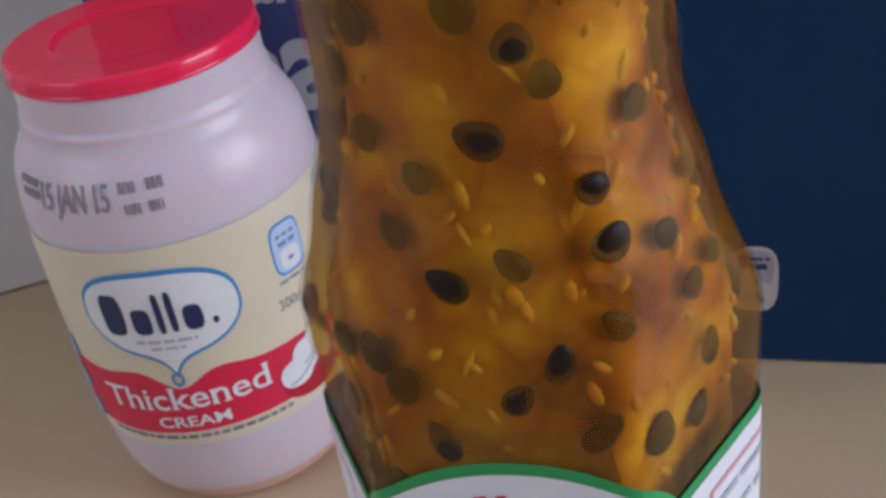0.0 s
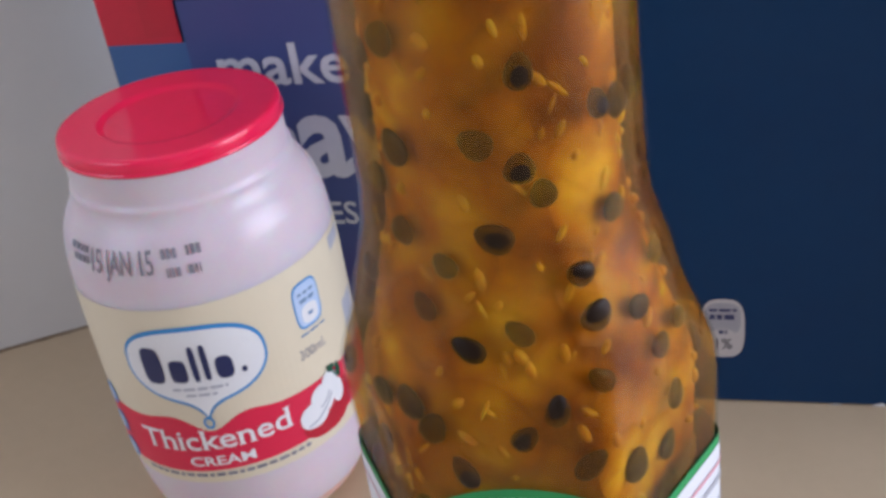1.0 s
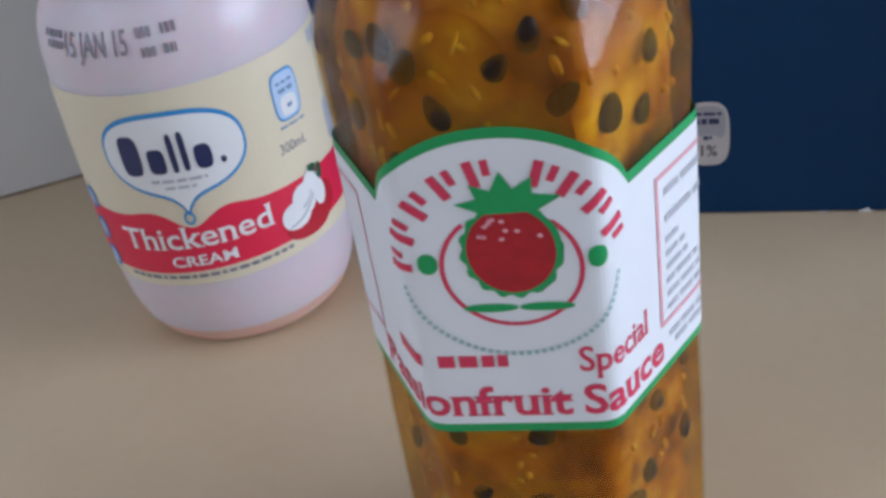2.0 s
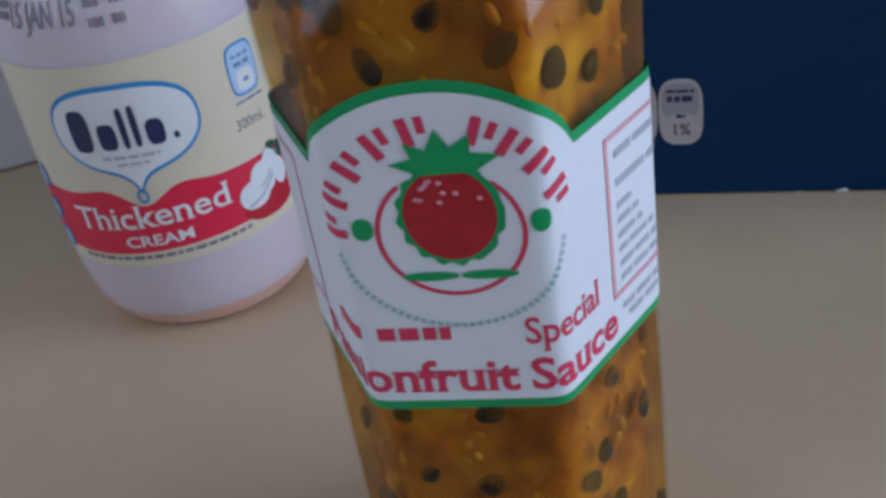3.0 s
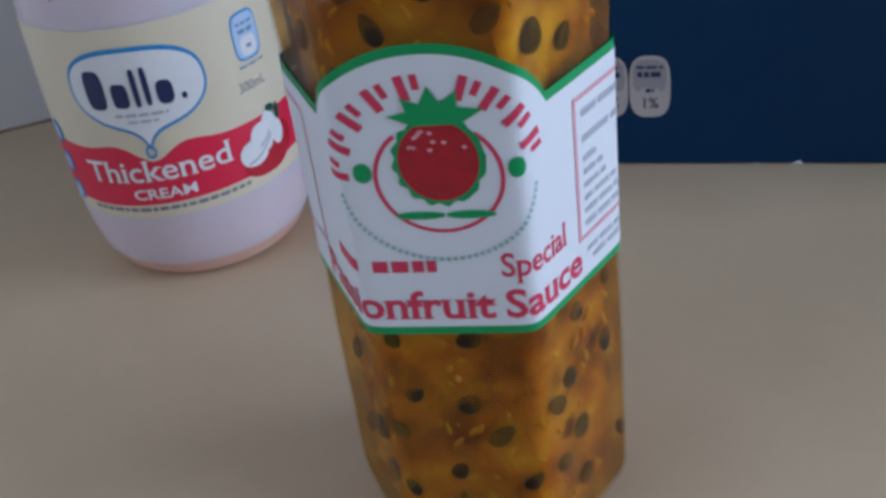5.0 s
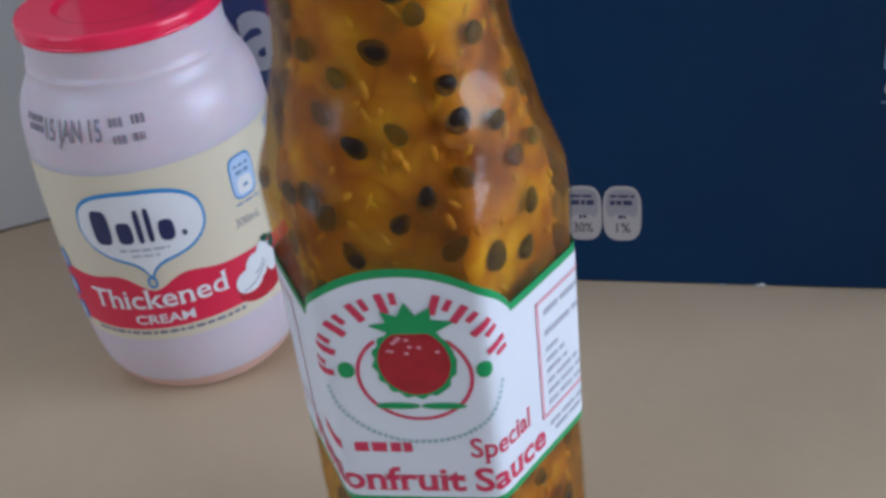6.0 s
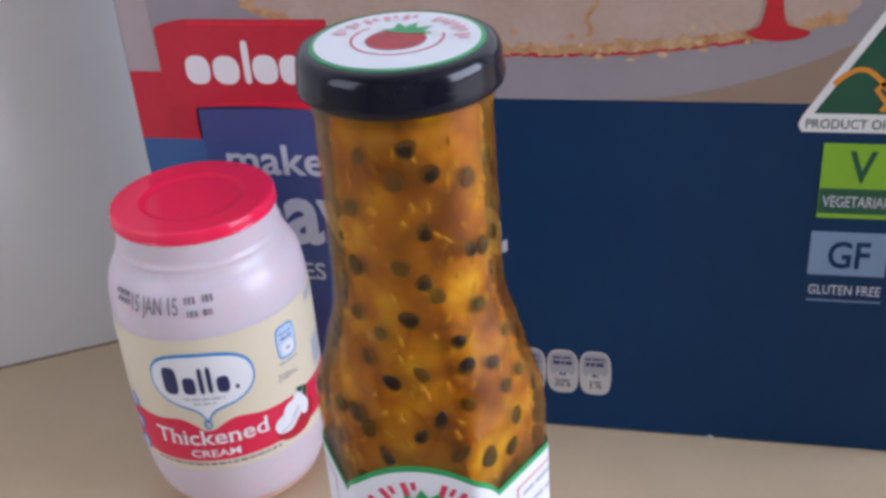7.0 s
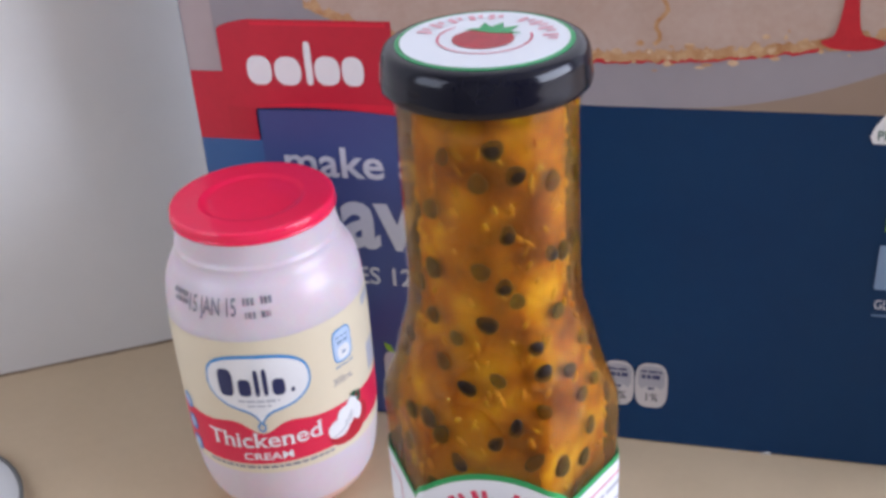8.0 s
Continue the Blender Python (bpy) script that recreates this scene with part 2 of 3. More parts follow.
def lathe(profile, steps=96, at=(0, 0)):
    """A turned body from (radius, height) pairs in plan units."""
    bm = bmesh.new()
    rings = []
    for r, z in profile:
        if r < 1e-6:
            rings.append([bm.verts.new((at[0] * U, at[1] * U, z * U))])
        else:
            rings.append([bm.verts.new(((at[0] + r * math.cos(2 * math.pi * k / steps)) * U, (at[1] + r * math.sin(2 * math.pi * k / steps)) * U, z * U)) for k in range(steps)])
    for a, b in zip(rings, rings[1:]):
        for k in range(steps):
            j = (k + 1) % steps
            if len(a) == 1 and len(b) == 1:
                continue
            if len(a) == 1:
                bm.faces.new((a[0], b[j], b[k]))
            elif len(b) == 1:
                bm.faces.new((a[k], a[j], b[0]))
            else:
                bm.faces.new((a[k], a[j], b[j], b[k]))
    bmesh.ops.recalc_face_normals(bm, faces=bm.faces)
    return bm


def spline(points, n):
    """n smooth samples through (r, z) pairs (Catmull-Rom)."""
    pts = [Vector(p) for p in points]
    pts = [pts[0] * 2 - pts[1], *pts, pts[-1] * 2 - pts[-2]]
    out = []
    for i in range(n):
        f = i / (n - 1) * (len(pts) - 3)
        k = min(int(f), len(pts) - 4)
        t = f - k
        a, b, c, d = pts[k:k + 4]
        out.append(tuple(0.5 * ((2 * b) + (c - a) * t + (2 * a - 5 * b + 4 * c - d) * t * t + (3 * b - a - 3 * c + d) * t ** 3)))
    return out


def columns(lows, highs, xs, rows=1):
    """A flat sheet between two edges, in (x, z) plan units, as a bmesh in the plane."""
    bm = bmesh.new()
    grid = [[bm.verts.new((x, lows(x) + (highs(x) - lows(x)) * k / rows, 0)) for k in range(rows + 1)] for x in xs]
    for a, b in zip(grid, grid[1:]):
        for k in range(rows):
            bm.faces.new((a[k], b[k], b[k + 1], a[k + 1]))
    return bm


def span(a, b, step=1.0):
    n = max(1, math.ceil((b - a) / step))
    return [a + (b - a) * k / n for k in range(n + 1)]


def sheet(x0, x1, z0, z1, step=1.0):
    return columns(lambda x: z0, lambda x: z1, span(x0, x1, step))


def blob(cx, cz, rx, rz, power=2.0, n=40):
    """A rounded shape: an ellipse (power 2) up to a rounded rectangle (power 5)."""
    xs = [cx - rx * math.cos(math.pi * k / n) for k in range(n + 1)]

    def half(x):
        return rz * max(0.0, 1 - abs((x - cx) / rx) ** power) ** (1 / power)
    return columns(lambda x: cz - half(x), lambda x: cz + half(x), xs)


def ring(cx, cz, r, w, a0=0, a1=360, n=72, squash=1.0):
    bm = bmesh.new()
    rows = []
    for k in range(n + 1):
        a = radians(a0 + (a1 - a0) * k / n)
        rows.append([bm.verts.new((cx + q * math.cos(a), cz + squash * q * math.sin(a), 0)) for q in (r - w / 2, r + w / 2)])
    for a, b in zip(rows, rows[1:]):
        bm.faces.new((a[0], b[0], b[1], a[1]))
    return bm


def polygon(points):
    bm = bmesh.new()
    bmesh.ops.triangulate(bm, faces=[bm.faces.new([bm.verts.new((x, z, 0)) for x, z in points])])
    return bm


def band(points, w):
    """A brush stroke of width w along points."""
    bm = bmesh.new()
    rows = []
    for k, p in enumerate(points):
        a, b = Vector(points[max(0, k - 1)]), Vector(points[min(len(points) - 1, k + 1)])
        n = (b - a).normalized().orthogonal() * w / 2
        rows.append([bm.verts.new((p[0] + s * n.x, p[1] + s * n.y, 0)) for s in (1, -1)])
    for a, b in zip(rows, rows[1:]):
        bm.faces.new((a[0], a[1], b[1], b[0]))
    return bm


def merge(shapes):
    out = bmesh.new()
    for bm in shapes:
        me = bpy.data.meshes.new("tmp")
        bm.to_mesh(me)
        bm.free()
        out.from_mesh(me)
        bpy.data.meshes.remove(me)
    return out


def lettering(words, x0, x1, base, size, bold=0.0, slope=0.0, slices=0.0, serif=False):
    """Words from the built-in font, stretched to x0..x1 on a baseline, in plan units."""
    cu = bpy.data.curves.new("tmp", "FONT")
    cu.body, cu.size, cu.offset, cu.resolution_u = words, 1.0, bold, 3
    ob = new("tmp", cu)
    me = bpy.data.meshes.new_from_object(ob.evaluated_get(bpy.context.evaluated_depsgraph_get()))
    bpy.data.objects.remove(ob)
    bpy.data.curves.remove(cu)
    bm = bmesh.new()
    bm.from_mesh(me)
    bpy.data.meshes.remove(me)
    if serif:
        serifs(bm)
    left, right = min(v.co.x for v in bm.verts), max(v.co.x for v in bm.verts)
    for v in bm.verts:
        x = (v.co.x - left) / (right - left) * (x1 - x0)
        v.co = (x0 + x, base + slope * x + v.co.y * size, 0)
    if slices:
        cuts = [((x, 0, 0), (1, 0, 0)) for x in span(x0, x1, slices)] + [((0, z, 0), (0, 1, 0)) for z in span(base, base + size, 1.6)]
        for at, across in cuts:
            bmesh.ops.bisect_plane(bm, geom=bm.verts[:] + bm.edges[:] + bm.faces[:], plane_co=at, plane_no=across)
    return bm


def serifs(bm, foot=0.035, thick=0.045):
    """Small slabs on the flat stroke ends of letters still in font units, for print with serifs."""
    ends = [e for e in bm.edges if e.is_boundary and abs(e.verts[0].co.y - e.verts[1].co.y) < 1e-4 and 0.04 < abs(e.verts[0].co.x - e.verts[1].co.x) < 0.22]
    for a, b, y, up in [(min(v.co.x for v in e.verts), max(v.co.x for v in e.verts), e.verts[0].co.y, e.link_faces[0].calc_center_median().y > e.verts[0].co.y) for e in ends]:
        far = y + (thick if up else -thick)
        bm.faces.new([bm.verts.new((x, z, 0)) for x, z in ((a - foot, y), (b + foot, y), (b + foot, far), (a - foot, far))])
    return bm


def bars(x0, x1, z, h, seed, word=3.0, gap=0.8, slope=0.0):
    """A line of unreadable print: bars of the words' lengths."""
    rnd, shapes, x = random.Random(seed), [], x0
    while x < x1 - 0.5:
        w = min(word * rnd.uniform(0.5, 1.4), x1 - x)
        shapes.append(columns(lambda u: z + slope * (u - x0), lambda u: z + h + slope * (u - x0), span(x, x + w)))
        x += w + gap
    return merge(shapes)


def mapped(bm, place):
    """Lays a flat bmesh in (x, z) onto a surface by place(x, z), facing out."""
    for v in bm.verts:
        v.co = place(v.co.x, v.co.y)
    return bm


# ---- setting ----
along, facing = Vector((0.857, 0.515)), Vector((0.515, -0.857))
foot = Vector((-87.5, 41.6)) * U
tagged(part("worktop", solid([(-0.79, -0.62), (1.7, -0.62), (1.7, 0.95), (-0.79, 0.95)], (-0.04, 0)), LAMINATE), "cream laminate kitchen worktop with a faint mottle", "worktop", kind="structure")
a, b = foot - along * 0.75, foot + along * 0.9
tagged(part("wall_west", solid([tuple(a), tuple(b), tuple(b - facing * 0.09), tuple(a - facing * 0.09)], (0.0006, 1.5)), WALL), "smooth white painted wall meeting the worktop", "wall", kind="structure")
rnd = random.Random(4)
bm = bmesh.new()
rows = []
for k in range(241):
    p = foot + along * (-0.45 + 0.9 * k / 240)
    w = 0.0005 + 0.0007 * rnd.random()
    rows.append([bm.verts.new((*(p - facing * 0.001), 0.0009)), bm.verts.new((*(p + facing * w), 0.0009)), bm.verts.new((*(p + facing * w), -0.0002))])
for p, q in zip(rows, rows[1:]):
    bm.faces.new((p[0], p[1], q[1], q[0])), bm.faces.new((p[1], p[2], q[2], q[1]))
tagged(part("trim", bm, GAP), "thin dark uneven joint along the wall foot", "joint", kind="structure")
for name, box, mat in (
    ("floor", ((-1.4, -2.6), (2.4, 1.2), (-0.95, -0.9)), FLOORING), ("ceiling", ((-1.4, -2.6), (2.4, 1.2), (1.5, 1.55)), ROOM),
    ("wall_north", ((-1.4, 1.1), (2.4, 1.2), (-0.9, 1.5)), ROOM), ("wall_south", ((-1.4, -2.6), (2.4, -2.5), (-0.9, 1.5)), ROOM),
):
    (x0, y0), (x1, y1), z = box
    tagged(part(name, solid([(x0, y0), (x1, y0), (x1, y1), (x0, y1)], z), mat), "plain surface closing the kitchen around the worktop", name.split("_")[0], kind="structure")
bm = merge([solid([(2.3, y0), (2.4, y0), (2.4, y1), (2.3, y1)], z) for y0, y1, z in ((-2.5, -1.0, (-0.9, 1.5)), (0.76, 1.1, (-0.9, 1.5)), (-1.0, 0.76, (-0.9, 0.06)), (-1.0, 0.76, (1.38, 1.5)))])
# unseen wall; its opening is only there to let the added fill lamp through
west = merge([solid([(-0.9, y0), (-0.8, y0), (-0.8, y1), (-0.9, y1)], z) for y0, y1, z in ((-2.5, -1.25, (-0.9, 1.5)), (-0.55, 1.1, (-0.9, 1.5)), (-1.25, -0.55, (-0.9, 0.2)), (-1.25, -0.55, (1.0, 1.5)))])
tagged(part("wall_far_west", west, ROOM), "plain unseen wall with an opening added for the side fill lamp", "wall", kind="structure")
tagged(part("wall_east", bm, ROOM), "plain kitchen wall with a window opening", "wall", kind="structure")

# ---- cream jar ----
JAR = (16.2, -42.8)
JAR_SHAPE = spline([(27.5, 0.6), (31, 1.6), (34.2, 5), (37.2, 12), (39.2, 24), (40, 40), (40.2, 62), (40.2, 84), (39.9, 95), (39.2, 103), (38.0, 109), (36.0, 113.5), (33.9, 116.8), (32.9, 119.5), (32.7, 121.5), (31.9, 123.2), (31.8, 126), (31.7, 130), (31.4, 134)], 76)


def jar_radius(z):
    for (r0, z0), (r1, z1) in zip(JAR_SHAPE, JAR_SHAPE[1:]):
        if z0 <= z <= z1:
            return r0 + (r1 - r0) * (z - z0) / (z1 - z0 + 1e-9)
    return JAR_SHAPE[0][0] if z < 1 else JAR_SHAPE[-1][0]


def on_jar(lift):
    """x: degrees round the jar, z: height."""
    def place(x, z):
        r = jar_radius(z) + lift
        return ((r * math.cos(radians(x))) * U, (r * math.sin(radians(x))) * U, z * U)
    return place


jar = tagged(empty("cream_jar", (JAR[0] * U, JAR[1] * U, 0)), "milky plastic cream jar with red lid and cream label", "jar")
jar.scale = (1, 1, 0.988)
body = part("body", lathe([*[p for p in JAR_SHAPE if p[1] > 8.5], (0, 134)]), MILKY, jar, "translucent pinkish white plastic", True)
# foot in peach: light glowing through the plastic, put into the colour
part("foot", lathe([(0, 1.2), (24, 1.2), (25.5, 0.2), (27.5, 0.6), *[p for p in JAR_SHAPE[1:] if p[1] <= 8.5], next(p for p in JAR_SHAPE if p[1] > 8.5)]), PEACH_GLOW, jar, "foot of the milky plastic, warm glow from the worktop painted in peach", True)
lid = part("lid", lathe([(31.0, 131.9), (31.9, 132.0), (32.3, 132.5), (32.25, 135.0), (32.15, 135.9), (31.9, 136.4), (31.4, 136.75), (30.7, 136.85), (29.4, 136.7), (21.4, 136.6), (20.4, 136.5), (19.4, 135.8), (18.4, 135.55), (17.0, 135.5), (0, 135.5)], 128), LID_RED, jar, "bright red ribless plastic lid with a sunken centre", True)
part("lid_rim", lathe([(32.0, 131.8), (32.55, 132.0), (32.55, 132.8), (32.2, 133.1)], 128), LID_RED, lid, "", True)


def jar_print(name, shapes, mat, lift, parent, label=""):
    return part(name, mapped(merge(shapes), on_jar(lift)), mat, parent, label)


label = jar_print("label", [columns(lambda x: 30.0 + 1.6 * math.sin(radians(x + 78)), lambda x: 94.6 + 1.2 * math.sin(radians(x + 78)), span(-179, 179, 3), 12)], CREAM_PAPER, 0.18, jar, "cream paper label with a red band")


def dip(x):
    return 54.6 - 4.2 * math.exp(-((x + 78) / 9) ** 2) + 1.6 * math.exp(-((x + 95) / 10) ** 2) + 1.6 * math.exp(-((x + 61) / 10) ** 2)


jar_print("red_band", [columns(lambda x: 35.0 + 2.2 * math.sin(radians(x + 78)), dip, span(-142, 60, 2))], LABEL_RED, 0.3, label, "red band")


def shield(half, top, low, mid):
    """A wide oval drawn down to a point."""
    xs = [-77.5 - half * math.cos(math.pi * k / 60) for k in range(61)]

    def hi(x):
        u = abs((x + 77.5) / half)
        return mid + (top - mid) * max(0.0, 1 - u ** 2.6) ** (1 / 2.6)

    def lo(x):
        u = abs((x + 77.5) / half)
        return mid - (mid - low) * (0.66 * max(0.0, 1 - u ** 2.4) ** 0.5 + 0.34 * math.exp(-u / 0.14) * max(0.0, 1 - u))
    return columns(lo, hi, xs)


jar_print("emblem_border", [shield(30.2, 88.6, 54.6, 75)], INK_CYAN, 0.42, label, "blue outline")
jar_print("emblem", [shield(29.0, 87.1, 56.2, 75)], INK_WHITE, 0.54, label, "white oval drawn to a point")
jar_print("emblem_drop", [ring(-78, 54.0, 1.9, 0.9)], INK_CYAN, 0.56, label)
mark_shapes = [blob(-95.0, 75.4, 4.4, 6.4, 3.6), blob(-84.2, 73.4, 3.6, 4.0, 3.6), blob(-77.2, 75.6, 1.3, 6.2, 4), blob(-72.6, 75.8, 1.3, 6.2, 4), blob(-65.4, 73.2, 3.5, 3.9, 3), blob(-58.0, 70.8, 1.1, 1.1, 2)]
for shape in mark_shapes:
    jar_print("emblem_shape", [shape], INK_NAVY, 0.66, label)
jar_print("small_print", [bars(-89, -66, 66.4, 1.0, 3, 5, 1), bars(-84, -71, 64.2, 0.8, 5, 4, 1)], INK_GREY, 0.66, label)
jar_print("lettering", [lettering("Thickened", -113.5, -44.5, 42.6, 10.8, 0.01, 0.03, 2, True)], INK_WHITE, 0.42, label, "white words on red")
jar_print("lettering", [lettering("CREAM", -92, -63, 36.7, 5.2, 0.018, 0.034, 2)], INK_WHITE, 0.42, label, "white words on red")
jar_print("tagline", [bars(-118, -38, 31.4, 1.3, 9, 4.0, 1.0, 0.03)], INK_STAMP, 0.3, label)
jar_print("badge", [blob(-24.4, 81.6, 7.4, 7.8, 4)], INK_CYAN, 0.3, label, "blue nutrition badge")
jar_print("badge_face", [blob(-24.4, 81.6, 6.7, 7.1, 4)], INK_PALE_BLUE, 0.4, label)
jar_print("badge_face", [blob(-24.2, 78.4, 4.6, 3.2, 3)], INK_WHITE, 0.5, label)
jar_print("small_print", [bars(-29, -20, 85.2, 0.9, 31, 4, 1), bars(-28.6, -20.4, 82.6, 1.3, 33, 4, 1), bars(-25.4, -22.6, 77.6, 1.2, 34, 3, 1), bars(-31.5, -17.5, 72.0, 0.7, 35, 4, 1)], INK_STEEL, 0.5, label)
jar_print("lettering", [lettering("300mL", -34, -19, 64.4, 4.8, slices=2)], INK_STAMP, 0.3, label)
jar_print("berry_picture", [blob(-27, 39.6, 13.5, 5.4, 2.2), blob(-16, 43.6, 6.5, 5.6, 2.2)], CARD_DEEP_RED, 0.42, label, "red fruit picture")
jar_print("cream_picture", [blob(-33.6, 43.6, 7.6, 4.6, 2.2), blob(-28, 47.4, 6.6, 5.4, 2.2), blob(-22.4, 50.2, 5.2, 5.4, 2.0), blob(-18.6, 46.4, 3.6, 4.4, 2.0)], INK_WHITE, 0.54, label, "white dollop of cream")
jar_print("cream_shade", [band([(-38 + 1.1 * k, 40.6 + 0.035 * k * k) for k in range(15)], 0.8), band([(-30 + 0.8 * k, 45.0 + 0.06 * k * k) for k in range(9)], 0.7)], INK_GREY, 0.6, label)
jar_print("leaf_picture", [blob(-20.4, 55.6, 2.4, 1.4, 1.6), blob(-16.2, 53.2, 1.5, 3.0, 1.6), band([(-22.5, 56.8), (-20, 55), (-17.6, 51)], 0.8)], INK_FOREST, 0.62, label)
for k, (x, z) in enumerate(((-132.5, 56.4), (-131.5, 45.6), (-130.5, 35.4))):
    jar_print("round_badge", [blob(x, z, 4.6, 3.9, 2.4)], INK_CYAN, 0.45, label, "small blue round badge")
    jar_print("badge_face", [blob(x, z, 2.6, 2.6, 2.4)], INK_PALE_BLUE, 0.55, label)
jar_print("side_panel", [columns(lambda x: 58, lambda x: 94, span(-1, 14, 2))], INK_GREY, 0.3, label, "grey printed side panel")
stamp = [lettering("15 JAN 15", -113, -82.5, 105.0, 9.6, 0.01, 0.02, 2), bars(-128, -115, 109.6, 1.9, 2, 2.4, 0.5, 0.02), bars(-126, -114, 106.6, 2.1, 6, 2.4, 0.5, 0.02)]
stamp += [bars(-78.5, -71, 109.6, 2.6, 12, 1.5, 0.8), bars(-68, -61.5, 109.8, 2.6, 13, 1.5, 0.8), bars(-77.5, -71.5, 104.4, 2.6, 14, 1.5, 0.8), bars(-68.5, -63.5, 104.6, 2.6, 15, 1.5, 0.8)]
jar_print("date_stamp", stamp, INK_STAMP, 0.3, jar, "grey printed date stamp")

# ---- sauce bottle ----
BOTTLE, TURN_BOTTLE = (136.9, -153.85), 4.1
PROFILE = [(27, 0), (29.2, 1.6), (30.0, 5), (30.0, 52), (29.5, 76), (29.5, 122), (29.9, 134), (30.2, 141), (29.6, 146), (28.6, 152), (27.3, 158.5), (25.6, 164), (24.0, 169.5), (23.3, 176), (23.1, 184), (23.0, 194), (22.9, 208), (22.9, 218), (22.8, 223), (22.7, 226), (23.2, 227.6), (23.2, 228.8), (22.6, 230.4), (22.4, 234)]


def bottle_radius(deg, z, inset=0.0):
    """Radius of the six-sided body, which turns round towards the neck."""
    for (r0, z0), (r1, z1) in zip(PROFILE, PROFILE[1:]):
        if z0 <= z <= z1:
            f = (z - z0) / (z1 - z0)
            r = r0 + (r1 - r0) * f
            break
    else:
        r = PROFILE[-1][0]
    six = sum(max(0.0, math.cos(radians(deg - TURN_BOTTLE - 30 - 60 * k))) ** 30 for k in range(6)) ** (-1 / 30)
    f = min(1.0, max(0.0, (z - 132) / 24))
    f = f * f * (3 - 2 * f)
    return r * (six * (1 - f) + (1.06 * (1 - f) + f) * f) - inset if f else r * six - inset


def bottle_skin(z0, z1, inset, steps=108, rows=70, close=False):
    bm = bmesh.new()
    rings = []
    for k in range(rows + 1):
        z = z0 + (z1 - z0) * k / rows
        rings.append([bm.verts.new((bottle_radius(360 * j / steps, z, inset) * math.cos(2 * math.pi * j / steps) * U, bottle_radius(360 * j / steps, z, inset) * math.sin(2 * math.pi * j / steps) * U, z * U)) for j in range(steps)])
    for p, q in zip(rings, rings[1:]):
        for j in range(steps):
            bm.faces.new((p[j], p[(j + 1) % steps], q[(j + 1) % steps], q[j]))
    if close:
        bm.faces.new(rings[0][::-1]), bm.faces.new(rings[-1])
    return bm


bottle = tagged(empty("sauce_bottle", (BOTTLE[0] * U, BOTTLE[1] * U, 0)), "six-sided glass bottle of seedy amber passionfruit sauce with a black cap", "bottle")
bottle.scale = (0.993, 0.993, 0.984)
glass = part("glass", bottle_skin(0.2, 234, 0, rows=118), GLASS, bottle, "clear glass", True)
glass.visible_shadow = False
gel = part("sauce", bottle_skin(3, 227, 0.6, close=True), SAUCE_GEL, bottle, "amber passionfruit sauce", True)
gel.visible_shadow = False
core = part("pulp", bottle_skin(4, 226, 4.2, close=True), SAUCE_CORE, gel, "", True)
cap = part("cap", lathe([(22.9, 232.6), (23.8, 231.8), (24.8, 231.7), (25.5, 232.4), (25.75, 233.6), (25.55, 234.9), (25.35, 236.4), (25.2, 238.6), (24.9, 240.2), (24.2, 241.5), (23.2, 242.1), (22.0, 242.25), (0, 242.25)], 128), CAP_BLACK, bottle, "glossy black metal screw cap", True)


def disc(r, z):
    return lathe([(r, z - 0.15), (r, z), (0, z)], 96)


part("cap_ring", disc(21.4, 242.45), INK_GREEN, cap, "green ring")
part("cap_paper", disc(20.2, 242.65), PAPER, cap, "round white paper seal")


def on_cap(lift):
    c, s = math.cos(radians(-8)), math.sin(radians(-8))
    return lambda x, z: ((x * c - z * s) * U, (x * s + z * c) * U, (242.7 + lift) * U)


def cap_print(name, shapes, mat, lift, label=""):
    return part(name, mapped(merge(shapes), on_cap(lift)), mat, cap, label)


cap_print("seal_berry", [blob(0, -1, 7.4, 7.2)], BERRY, 0.1, "red berry shape")
cap_print("seal_leaf", [polygon([(-7, 4.5), (-3.5, 6), (-3.8, 10.5), (-1, 7.6), (0.8, 11.5), (2, 7.6), (5.4, 10), (4.6, 5.6), (8, 4.5), (0, 3.2)])], INK_GREEN, 0.2, "green leaf shape")
cap_print("seal_ring", [ring(0, 0, 11.2, 0.5, 150, 390)], INK_RED, 0.08)

def arc_bars(r, cx, cz, spots, h, w):
    """Letter-sized bars set round an arc; degrees from straight up, to the right."""
    shapes = []
    for a in spots:
        q, out = radians(a), []
        for u, v in ((-w / 2, -h / 2), (w / 2, -h / 2), (w / 2, h / 2), (-w / 2, h / 2)):
            x, y = u, r + v
            out.append((cx + x * math.cos(q) + y * math.sin(q), cz - x * math.sin(q) + y * math.cos(q)))
        shapes.append(polygon(out))
    return merge(shapes)


def mark(r, cx, cz, a, h, w):
    """A letter-sized mark on an arc: one heavy bar and a short light one beside it."""
    lean = math.degrees(w / r)
    return merge([arc_bars(r, cx, cz, (a - lean * 0.34,), h, w * 0.42), arc_bars(r + h * 0.16, cx, cz, (a + lean * 0.3,), h * 0.6, w * 0.34)])


NAME_ARC = (-84, -65, -46, -27, -9, 22, 38, 55, 75)
for a in NAME_ARC:
    cap_print("seal_bar", [mark(15.6, 0, 0, a, 3.8, 3.4)], INK_ROSE, 0.1)

# the way round the body, from the middle of its front face
SIDE = []
length = 0.0
for k in range(1441):
    d = -90 + TURN_BOTTLE + 180 * (k - 720) / 720
    p = Vector((math.cos(radians(d)), math.sin(radians(d)))) * bottle_radius(d, 80)
    length += (p - SIDE[-1][2]).length if SIDE else 0
    SIDE.append([length, d, p])
middle = SIDE[720][0]
ARC = [(s - middle, d) for s, d, _ in SIDE]


